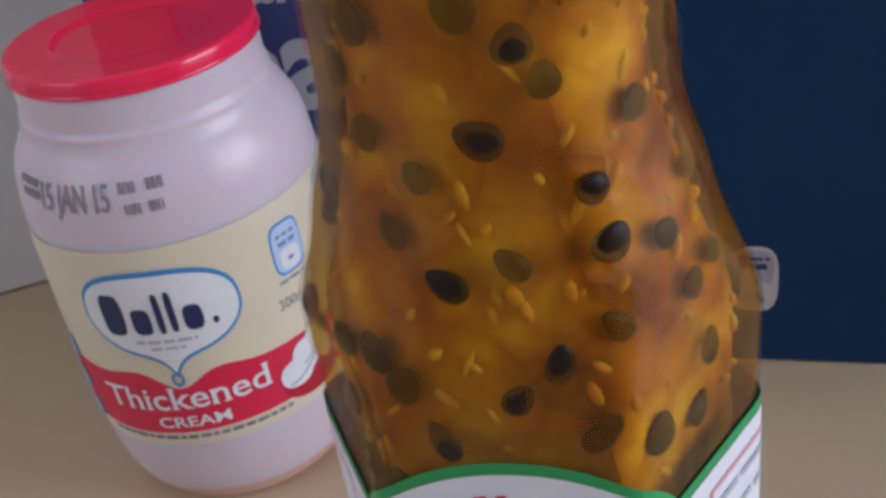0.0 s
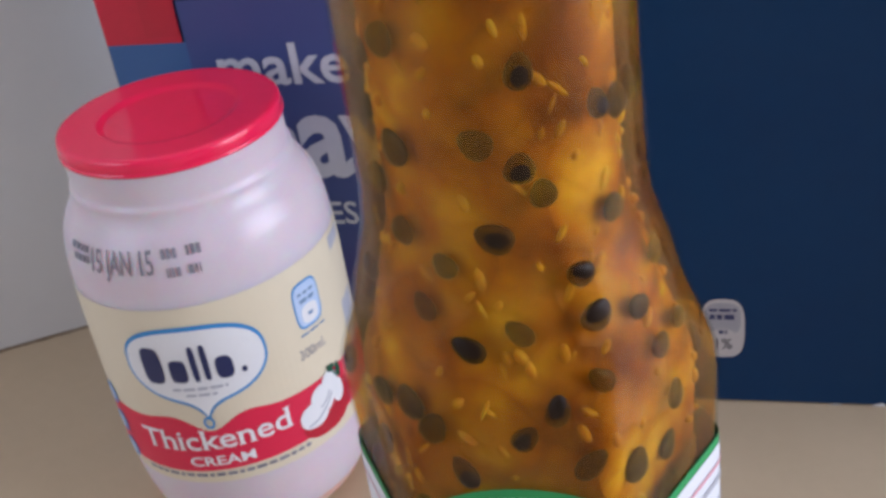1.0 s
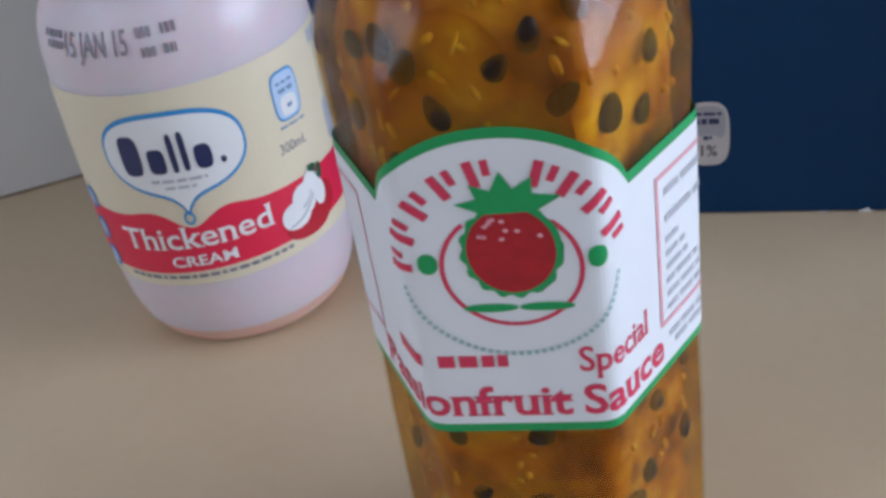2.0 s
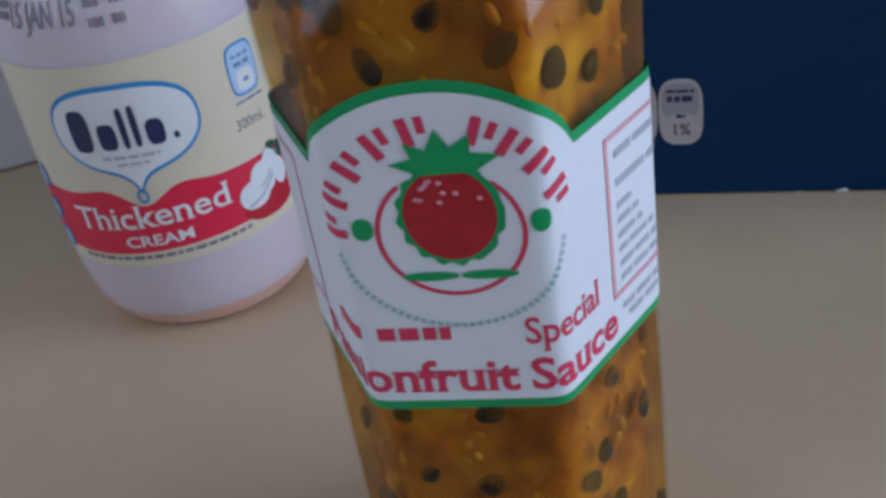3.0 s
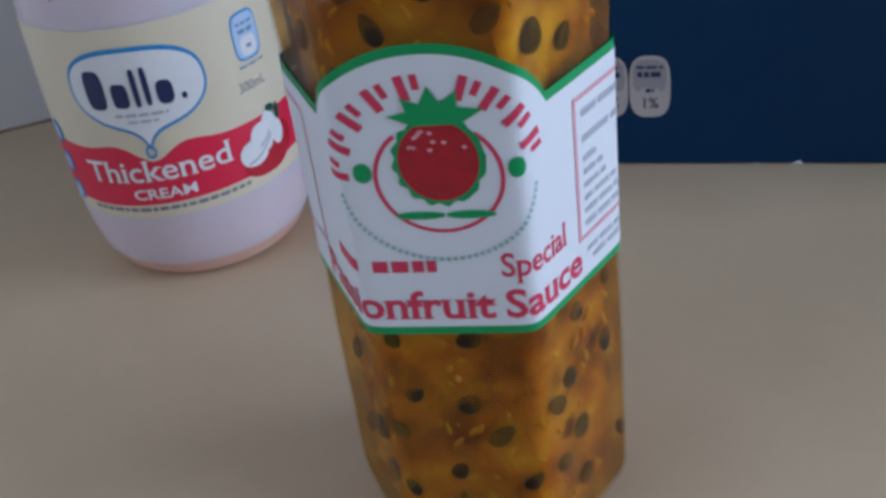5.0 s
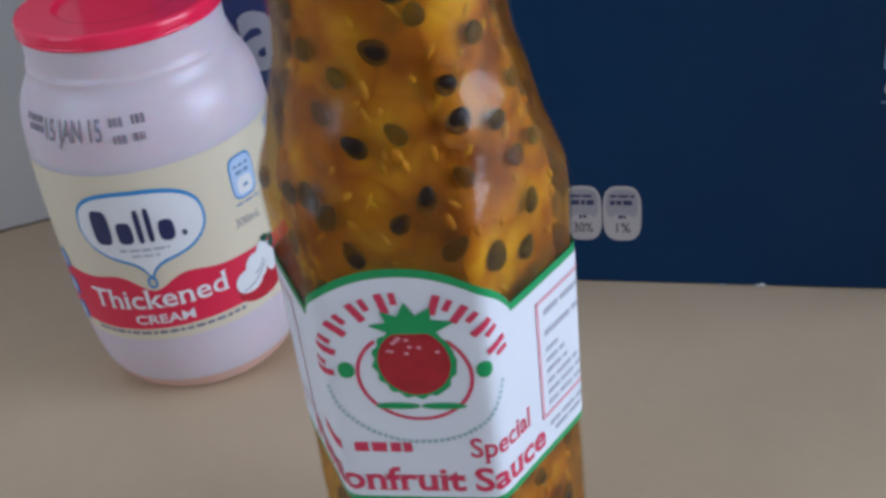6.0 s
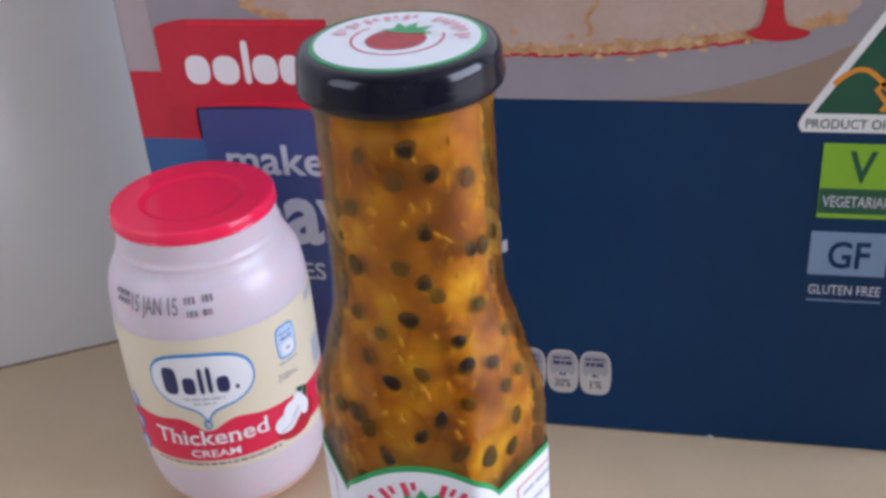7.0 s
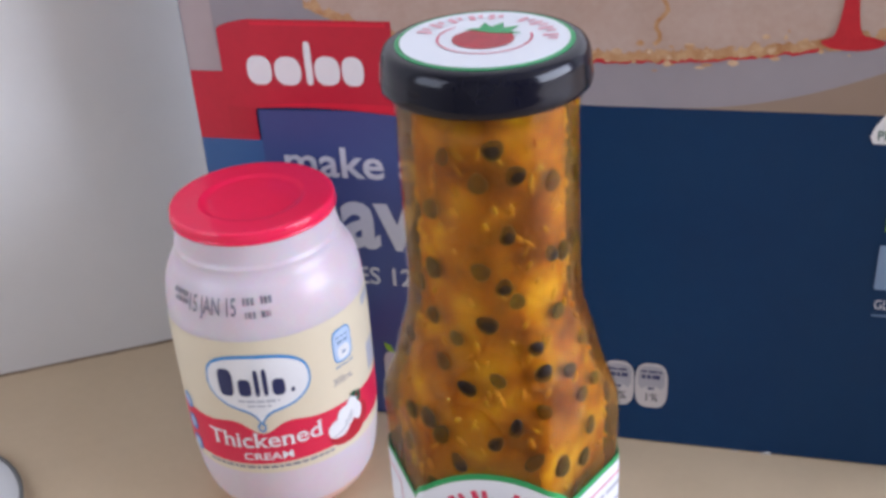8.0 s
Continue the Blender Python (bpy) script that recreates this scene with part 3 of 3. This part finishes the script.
def on_bottle(lift):
    """x: along the perimeter, z: height."""
    xs, ds = np.array([s for s, _ in ARC]), np.array([d for _, d in ARC])

    def place(x, z):
        d = float(np.interp(x, xs, ds))
        r = bottle_radius(d, z) + lift
        return (r * math.cos(radians(d)) * U, r * math.sin(radians(d)) * U, z * U)
    return place


def bottle_print(name, shapes, mat, lift, parent, label=""):
    if name in SLICED:
        shapes = [merge(shapes)]
        left, right = min(v.co.x for v in shapes[0].verts), max(v.co.x for v in shapes[0].verts)
        for x in span(left, right, 0.8)[1:-1]:
            bmesh.ops.bisect_plane(shapes[0], geom=shapes[0].verts[:] + shapes[0].edges[:] + shapes[0].faces[:], plane_co=(x, 0, 0), plane_no=(1, 0, 0))
    return part(name, mapped(merge(shapes), on_bottle(lift)), mat, parent, label)


SLICED = ("berry_leaf", "berry_edge", "name_bar", "mark_bar", "label_arc")
MID, LOW, TOP = 0.6, 70.6, 120.3


def arch(edge):
    def hi(x):
        u = abs(x - MID) / 24.3
        return max(TOP, TOP - 0.5 + 14.6 * max(0.0, 1 - u ** 2.1) ** 0.8) - edge if u < 1 else TOP - edge
    return hi


wide = span(-92, 92, 0.8)
label = bottle_print("label", [columns(lambda x: LOW, arch(0), wide, 14)], INK_GREEN, 0.22, bottle, "white paper label with a green edge")
bottle_print("label_face", [columns(lambda x: LOW + 2.0, arch(2.0), wide, 14)], PAPER, 0.36, label, "white paper")
BERRY_X, BERRY_Z = 1.9, 111.0
bottle_print("berry_leaf", [polygon([(BERRY_X + x, BERRY_Z + z) for x, z in ((-8.2, 9.6), (-4.6, 10.4), (-5.4, 13.2), (-2.2, 11.8), (-0.4, 15.4), (1.4, 12.0), (4.6, 14.2), (4.4, 11.0), (9.0, 10.4), (4.8, 7.6), (-3.6, 7.4))])], INK_GREEN, 0.62, label, "green leafy crown")
ragged = [(radians(a), 1 + 0.045 * math.sin(radians(a * 16))) for a in range(0, 360, 5)]
bottle_print("berry_edge", [polygon([(BERRY_X + 8.3 * k * math.cos(a), BERRY_Z + 9.4 * k * math.sin(a)) for a, k in ragged])], INK_GREEN, 0.5, label, "ragged green outline")
bottle_print("berry", [blob(BERRY_X, BERRY_Z, 7.3, 8.4)], BERRY, 0.58, label, "plain red berry shape")
rnd = random.Random(8)
bottle_print("berry_specks", [blob(BERRY_X + rnd.uniform(-5, 5), BERRY_Z + rnd.uniform(2, 6.4), 0.5, 0.4, n=8) for _ in range(12)], INK_ROSE, 0.66, label)
for x, z, rx, rz in ((-14.2, -2.0, 1.7, 2.1), (14.0, -2.0, 1.7, 2.1), (-4.6, -11.6, 4.6, 0.9), (4.9, -11.6, 4.6, 0.9)):
    bottle_print("leaf_shape", [blob(BERRY_X + x, BERRY_Z + z, rx, rz, 2.2)], INK_GREEN, 0.54, label, "green leaf shape")
bottle_print("label_ring", [ring(1.6, 107.4, 11.6, 0.8, 128, 412)], INK_RED, 0.48, label, "red ring")
tagged(bottle_print("label_arc", [arc_bars(19.2, 1.4, 108.4, range(104, 258, 4), 0.9, 0.9)], INK_TEAL, 0.48, label, "faint arc of tiny print"), kind="stuff")
for a in NAME_ARC:
    bottle_print("mark_bar", [mark(18.9, 1.4, 107.6, a, 5.0, 3.8)], INK_RED, 0.52, label)
for x0, x1 in ((-25.5, -16.8), (-13.6, -10.6), (-9.8, -6.6), (-5.8, -3.6), (-3.0, -1.2)):
    bottle_print("name_bar", [sheet(x0, x1, 86.2, 88.9)], INK_RED, 0.5, label)
bottle_print("lettering", [lettering("Special", 11.2, 28.4, 84.8, 7.8, 0.012, slices=1, serif=True)], INK_RED, 0.5, label, "red words")
bottle_print("lettering", [lettering("Passionfruit", -37.0, 9.4, 74.8, 9.6, 0.022, slices=1, serif=True)], INK_RED, 0.5, label, "red words")
bottle_print("lettering", [lettering("Sauce", 11.4, 33.6, 74.8, 9.6, 0.022, slices=1, serif=True)], INK_RED, 0.5, label, "red words")
frame_lines = [sheet(33.0, 33.9, 82.0, 114.5), sheet(33.0, 70, 113.6, 114.5), sheet(33.0, 70, 82.0, 82.9), sheet(-37, -36.2, 82, 114), sheet(-70, -36.2, 113.2, 114), sheet(-70, -36.2, 82, 82.8)]
for line in frame_lines:
    bottle_print("panel_line", [line], INK_ROSE, 0.5, label)
text = [bars(36, 58, 109.6, 1.4, 21, 8, 1), bars(36, 54, 104.0, 1.4, 22, 7, 1)]
text += [bars(36, 36 + w, 99.6 - 3.0 * k, 1.2, 40 + k, 5, 0.9) for k, w in enumerate((5, 7, 8, 12, 22, 14))]
text += [bars(36, 66, 78.2, 1.2, 60, 5, 0.9), bars(38, 66, 75.6, 1.2, 61, 5, 0.9)]
bottle_print("small_print", text, INK_GREY, 0.5, label, "grey small print")

# seeds in the sauce: degrees round the axis and height; the dark ones lie against the glass, the dim ones deeper
SEEDS_DARK = [(-75, 223), (-61.7, 216), (-67.7, 200.5), (-36, 192.4), (-70.9, 186.2), (-83.5, 175.5), (-52.7, 167.4), (-50, 160.6), (-95.7, 158.4), (-69, 147.8), (-79.7, 143.6), (-99.8, 136.6),
              (-80, 67.6), (-83, 50), (-27, 64), (-36, 49), (-105, 53), (-91, 30), (-60, 27), (8, 178), (30, 150), (22, 206)]
SEEDS_DIM = [(-110.6, 220), (-18, 190), (-126, 188), (-62, 181), (-128, 174), (-106, 170), (-29.5, 157.4), (-115, 163), (-78, 160), (-6.5, 149), (-22.6, 148.6), (-52.5, 150), (-17, 137), (-61, 137),
             (-135, 145), (-119, 147), (-4.6, 161.5), (-109.5, 144), (-87, 190), (-86, 214), (-43, 43), (-124, 205), (-30, 211), (-28, 174)]
bm = bmesh.new()
bmesh.ops.create_uvsphere(bm, u_segments=12, v_segments=8, radius=1)
for v in bm.verts:
    k = 1 - 0.24 * v.co.z
    v.co = (v.co.x * 2.35 * k * U, v.co.y * 1.1 * k * U, v.co.z * 3.1 * U)
first = part("seed", bm, SEED, gel, "", True)
seed_mesh, olive_mesh = first.data, first.data.copy()
olive_mesh.materials[0] = SEED_OLIVE
bpy.data.objects.remove(first)
rnd = random.Random(11)
spots = [(d, z, 0.5) for d, z in SEEDS_DARK] + [(d, z, 1.7) for d, z in SEEDS_DIM]
for _ in range(700):
    d, z = rnd.uniform(-180, 180), rnd.uniform(10, 216)
    seen = -140 < d < 0 and z > 132
    if all(math.hypot(((d - e + 180) % 360 - 180) * 0.42, z - y) > (12.5 if seen else 10.0) for e, y, _ in spots):
        spots.append((d, z, rnd.choice((2.2, 2.6, 3.0)) if seen else rnd.choice((0.6, 1.5, 2.2, 2.8))))
for d, z, depth in spots[:210]:
    ob = new("seed", seed_mesh if depth < 1.4 else olive_mesh)
    ob.parent = gel
    r = bottle_radius(d, z) - depth - 1.0
    tilt = Matrix.Rotation(radians(d + 90), 4, "Z") @ Matrix.Rotation(radians(rnd.uniform(-60, 60)), 4, "Y")
    ob.matrix_local = Matrix.Translation((r * math.cos(radians(d)) * U, r * math.sin(radians(d)) * U, z * U)) @ tilt @ Matrix.Diagonal((rnd.uniform(0.78, 1.2), 1, rnd.uniform(0.75, 1.15), 1))
# juice sacs bulging out of the pulp
bm = bmesh.new()
for _ in range(760):
    d, z = rnd.uniform(-180, 180), rnd.uniform(8, 222)
    if any(math.hypot(((d - e + 180) % 360 - 180) * 0.42, z - y) < 3.6 for e, y, _ in spots[:210]):
        continue
    r = bottle_radius(d, z) - rnd.uniform(4.0, 4.9)
    m = Matrix.Translation((r * math.cos(radians(d)) * U, r * math.sin(radians(d)) * U, z * U)) @ Matrix.Rotation(radians(d + 90), 4, "Z") @ Matrix.Rotation(rnd.uniform(-0.9, 0.9), 4, "Y") @ Matrix.Diagonal((rnd.uniform(0.35, 1.0) * U, rnd.uniform(0.7, 1.2) * U, rnd.uniform(0.7, 2.4) * U, 1))
    bmesh.ops.create_icosphere(bm, subdivisions=2, radius=1, matrix=m)
tagged(part("pulp_sacs", bm, SAC, gel, "glossy yellow pulp sacs", True), kind="stuff")

# ---- dessert box ----
BOX_LEFT, BOX_TOP, BOX_DEEP, BOX_RIGHT = -24.5, 262, 62, 312


box = tagged(empty("dessert_box"), "tall dark blue printed card dessert box standing on the worktop", "box")
bm = bmesh.new()
front = [(BOX_LEFT, 0), (BOX_RIGHT, 0), (BOX_RIGHT, BOX_TOP), (BOX_LEFT, BOX_TOP)]
near = [bm.verts.new((x * U, 0, (z + 0.3) * U)) for x, z in front]
far = [bm.verts.new((x * U, BOX_DEEP * U, (z + 0.3) * U)) for x, z in front]
bm.faces.new(near), bm.faces.new(far[::-1])
for i in range(4):
    j = (i + 1) % 4
    bm.faces.new((near[i], far[i], far[j], near[j]))
bmesh.ops.recalc_face_normals(bm, faces=bm.faces)
bmesh.ops.bevel(bm, geom=bm.edges[:], offset=0.8 * U, segments=2, affect="EDGES")
box.scale = (1, 1, 0.991)
part("carton", bm, CARD_BLUE, box, "dark blue card")


def on_box(lift):
    return lambda x, z: (x * U, -lift * U, z * U)


def box_print(name, shapes, mat, lift, label=""):
    return part(name, mapped(merge(shapes), on_box(lift)), mat, box, label)


def edge_sheet(x1, z0, z1):
    return sheet(BOX_LEFT + 0.8, x1, z0, z1, 40)


box_print("side_strip", [edge_sheet(4, 2, 141)], CARD_SKY, 0.15, "mid blue strip")
box_print("title_panel", [columns(lambda x: 2, lambda x: 154.5 + 1.2 * math.sin((x - 4) / 40), span(4, 96, 3))], CARD_VIOLET, 0.15, "violet blue panel")
box_print("photo", [edge_sheet(BOX_RIGHT - 0.8, 162, BOX_TOP - 1)], PHOTO, 0.15, "pinkish photo of a meringue dessert")
box_print("photo_table", [columns(lambda x: 162.1, lambda x: 162.2 + 0.0029 * max(0, x - 172) ** 2, span(172, 311, 3))], PHOTO_TABLE, 0.35)
box_print("photo_plate", [columns(lambda x: 162.2 + 0.0029 * max(0, x - 172) ** 2 + 0.004 * max(0, 60 - x) ** 2, lambda x: 230, span(-10, 300, 4))], PLATE, 0.28, "white serving plate")


def crust(x):
    return 180 + 0.0011 * max(0, x - 148) ** 2 + 0.0035 * max(0, 108 - x) ** 2 * 0.9 + 1.1 * noise.noise((x * 0.21, 0, 3)) + 0.7 * noise.noise((x * 0.7, 2, 1))


box_print("photo_crust", [columns(crust, lambda x: crust(x) + 7.5 + 3.2 * noise.noise((x * 0.25, 5, 0)), span(30, 258, 0.7))], CRUST, 0.42, "browned crumbly edge")
box_print("photo_meringue", [columns(lambda x: crust(x) + 4.4 + 3.0 * noise.noise((x * 0.3, 9, 0)) + 1.6 * noise.noise((x * 1.1, 4, 0)), lambda x: 258, span(29, 262, 0.7))], MERINGUE, 0.5, "pale cream meringue")
box_print("photo_crack", [band([(166 + 0.5 * k + 1.5 * math.sin(k * 1.3), 187 + k * 2.2) for k in range(14)], 1.6), band([(160 + k, 214 - 0.4 * k) for k in range(12)], 1.0)], CRUST, 0.58)
# thin broken dark red line along the lower edge of the crust
box_print("photo_red_line", [columns(lambda x: crust(x) - 0.5, lambda x: crust(x) + 1.3 * max(0.05, noise.noise((x * 0.16, 7, 2)) + 0.35), span(112, 224, 0.7))], SYRUP, 0.56, "dark red line under the crust")
rnd = random.Random(21)
for k in range(70):
    x = rnd.uniform(110, 235)
    box_print("photo_crumb", [blob(x, crust(x) + rnd.gauss(2.0, 2.2), rnd.uniform(0.4, 2.3), rnd.uniform(0.3, 1.3), 1.5, 8)], CRUMB if k % 2 else CRUST, 0.62 + 0.004 * k)
box_print("photo_syrup", [columns(lambda x: 190 - 3.4 * max(0, 1 - ((x - 235) / 11) ** 2) ** 0.5, lambda x: 190 + min(60, 2.4 * max(0, 1 - ((x - 235) / 11) ** 2) + 26 * math.exp(-((x - 233) / 2.4) ** 2) * 1.4), span(224.2, 245.8, 0.5))], SYRUP, 1.0, "dark red syrup drip")

box_print("red_strip", [edge_sheet(3.2, 141, 171.5)], CARD_RED, 0.5, "red strip")


def banner_low(x):
    return 154.6 + 2.0 * math.sin((x + 8) / 72 * math.pi) - (11.5 if x < 3.2 else 0)


box_print("banner", [columns(banner_low, lambda x: 189.5 + 4.6 * min(1, max(0.0, (x + 9) / 14)) ** 0.5, span(-9, 65, 0.9))], CARD_RED, 0.65, "curved red banner")
# sheen along the banner's lower and upper edge, painted as brighter red strips
box_print("banner_painted_gloss", [columns(lambda x: banner_low(x) + 0.6, lambda x: banner_low(x) + 3.4 * (x - 3) / 60 + 0.7, span(4.2, 64.5, 1))], CARD_GLOSS_RED, 0.75)
box_print("banner_painted_gloss", [columns(lambda x: 191.6, lambda x: 193.2, span(6, 63, 1))], CARD_GLOSS_RED, 0.75)
# the fold's shading is a patch of deeper red
box_print("banner_fold", [columns(lambda x: 143.2, lambda x: 156, span(-9, 3.0, 1))], CARD_DEEP_RED, 0.72, "fold with its shade painted in deeper red")
for shape in [blob(7.6, 172.5, 5.4, 6.2, 2.6), blob(20, 172.5, 5.8, 6.2, 2.4), blob(29.2, 176, 1.5, 9.2, 5), blob(37, 173, 5.4, 6.2, 2.5), blob(47.8, 173, 4.6, 6.2, 2.6)]:
    box_print("banner_shape", [shape], INK_WHITE, 0.85)
box_print("lettering", [lettering("make a", 13, 72, 125.4, 19.6, 0.018)], INK_BOX, 0.4, "white words")
box_print("lettering", [lettering("pavlova", 17, 133, 92.5, 44, 0.03)], INK_BOX, 0.4, "large white word")
box_print("lettering", [lettering("SERVES 12", 15, 65.5, 73.2, 12.2, 0.012)], INK_BOX, 0.4, "white words")
box_print("leaf_tag", [blob(54.5, 28, 6, 9, 4)], INK_PILL, 0.4, "pale round tag")
box_print("leaf_shape", [polygon([(49, 42), (52.4, 40.6), (54, 36.4), (50.4, 37.6)]), polygon([(55, 36.2), (59.5, 38.6), (62, 36.8), (58, 34.8)])], INK_LIME, 0.5, "green leaf shapes")
box_print("small_print", [bars(51, 58, 26, 2.0, 70, 3, 1)], INK_FOREST, 0.5)
for k in range(3):
    x = 141 + 14.4 * k
    box_print("pill", [blob(x, 31.6, 7.0, 11.8, 3.2)], INK_PILL, 0.4, "pale grey nutrition pill")
    box_print("pill_face", [blob(x, 35.6, 5.8, 6.4, 3.4)], INK_PANEL, 0.5)
    box_print("pill_window", [blob(x, 26.4, 4.9, 5.0, 2.4)], INK_PILL, 0.55)
    box_print("pill_print", [bars(x - 4.4, x + 4.4, 38.6, 1.1, 80 + k, 4, 0.6), bars(x - 4.2, x + 4.2, 35.4, 2.0, 85 + k, 2.6, 0.6), bars(x - 1.4, x + 1.4, 29.6, 1.4, 90 + k, 2, 0.4)], INK_NAVY, 0.6)
    if k:
        box_print("lettering", [lettering(("30%", "1%")[k - 1], x - (3.6 if k == 1 else 2.2), x + (3.6 if k == 1 else 3.0), 23.4, 6.0, 0.01)], INK_DARK, 0.6)
box_print("origin_border", [polygon([(245, 153.6), (246.4, 150.8), (303, 150.8), (304.6, 153.6), (303.6, 156.4), (276.6, 201), (274.4, 202), (272.2, 201), (246, 157)])], INK_WHITE, 0.4, "white triangle border")
box_print("origin_triangle", [polygon([(250.2, 158.4), (299.2, 158.4), (274.6, 198.6)])], INK_FOREST, 0.5, "green triangle")
box_print("origin_swash", [band([(256 + 2.2 * k, 170 + 7 * math.sin(k * 0.36) - 0.25 * k) for k in range(13)], 2.0), band([(276, 173), (271, 168), (275, 163), (273.6, 159.6)], 2.0), band([(283, 170), (279, 166), (281, 163)], 1.6)], INK_ORANGE, 0.6, "orange swash")
box_print("lettering", [lettering("PRODUCT OF AUSTRALIA", 247.6, 302, 152.4, 5.4, 0.01)], INK_FOREST, 0.5)
box_print("green_badge", [sheet(255, 283.5, 114.6, 146.4)], INK_LIME, 0.4, "lime green badge")
box_print("green_badge_band", [sheet(255.2, 283.3, 116.6, 127.4)], INK_FOREST, 0.5, "dark green band")
box_print("lettering", [lettering("V", 264.6, 274.6, 130.4, 18.5, 0.02)], INK_FOREST, 0.5)
box_print("lettering", [lettering("VEGETARIAN", 256.6, 282.0, 119.6, 6.6, 0.008)], INK_BOX, 0.6)
box_print("steel_badge", [sheet(254, 283, 88.6, 108.4)], INK_STEEL, 0.4, "steel blue badge")
box_print("lettering", [lettering("GF", 261, 276.6, 92.2, 17, 0.02)], CARD_BLUE, 0.5)
box_print("lettering", [lettering("GLUTEN FREE", 255, 282.4, 79.6, 6.2, 0.008)], INK_BOX, 0.5)
box_print("badge_line", [sheet(254.6, 283, 76.2, 76.9)], INK_STEEL, 0.4)
box_print("worn_chip", [polygon([(217.6, 0.4), (222.6, 0.4), (221.2, 2.0), (219.6, 1.4)]), polygon([(204, 0.4), (209, 0.4), (207, 1.0)])], INK_WHITE, 0.3, "scuffed white card edge")

# ---- saucer ----
saucer = tagged(empty("saucer", (-140 * U, -115 * U, 0)), "round white saucer with a thin grey rim lying on the worktop", "saucer")
part("dish", lathe([(0, 1.2), (30, 1.2), (44, 2.0), (53, 3.6), (53.6, 3.2), (44, 0.9), (30, 0.2), (0, 0.2)], 96), CERAMIC, saucer, "", True)
part("rim", lathe([(52.6, 3.7), (53.6, 4.1), (54.6, 3.7), (54.4, 3.0), (53.4, 3.0)], 96), RIM_GREY, saucer, "grey rim line", True)
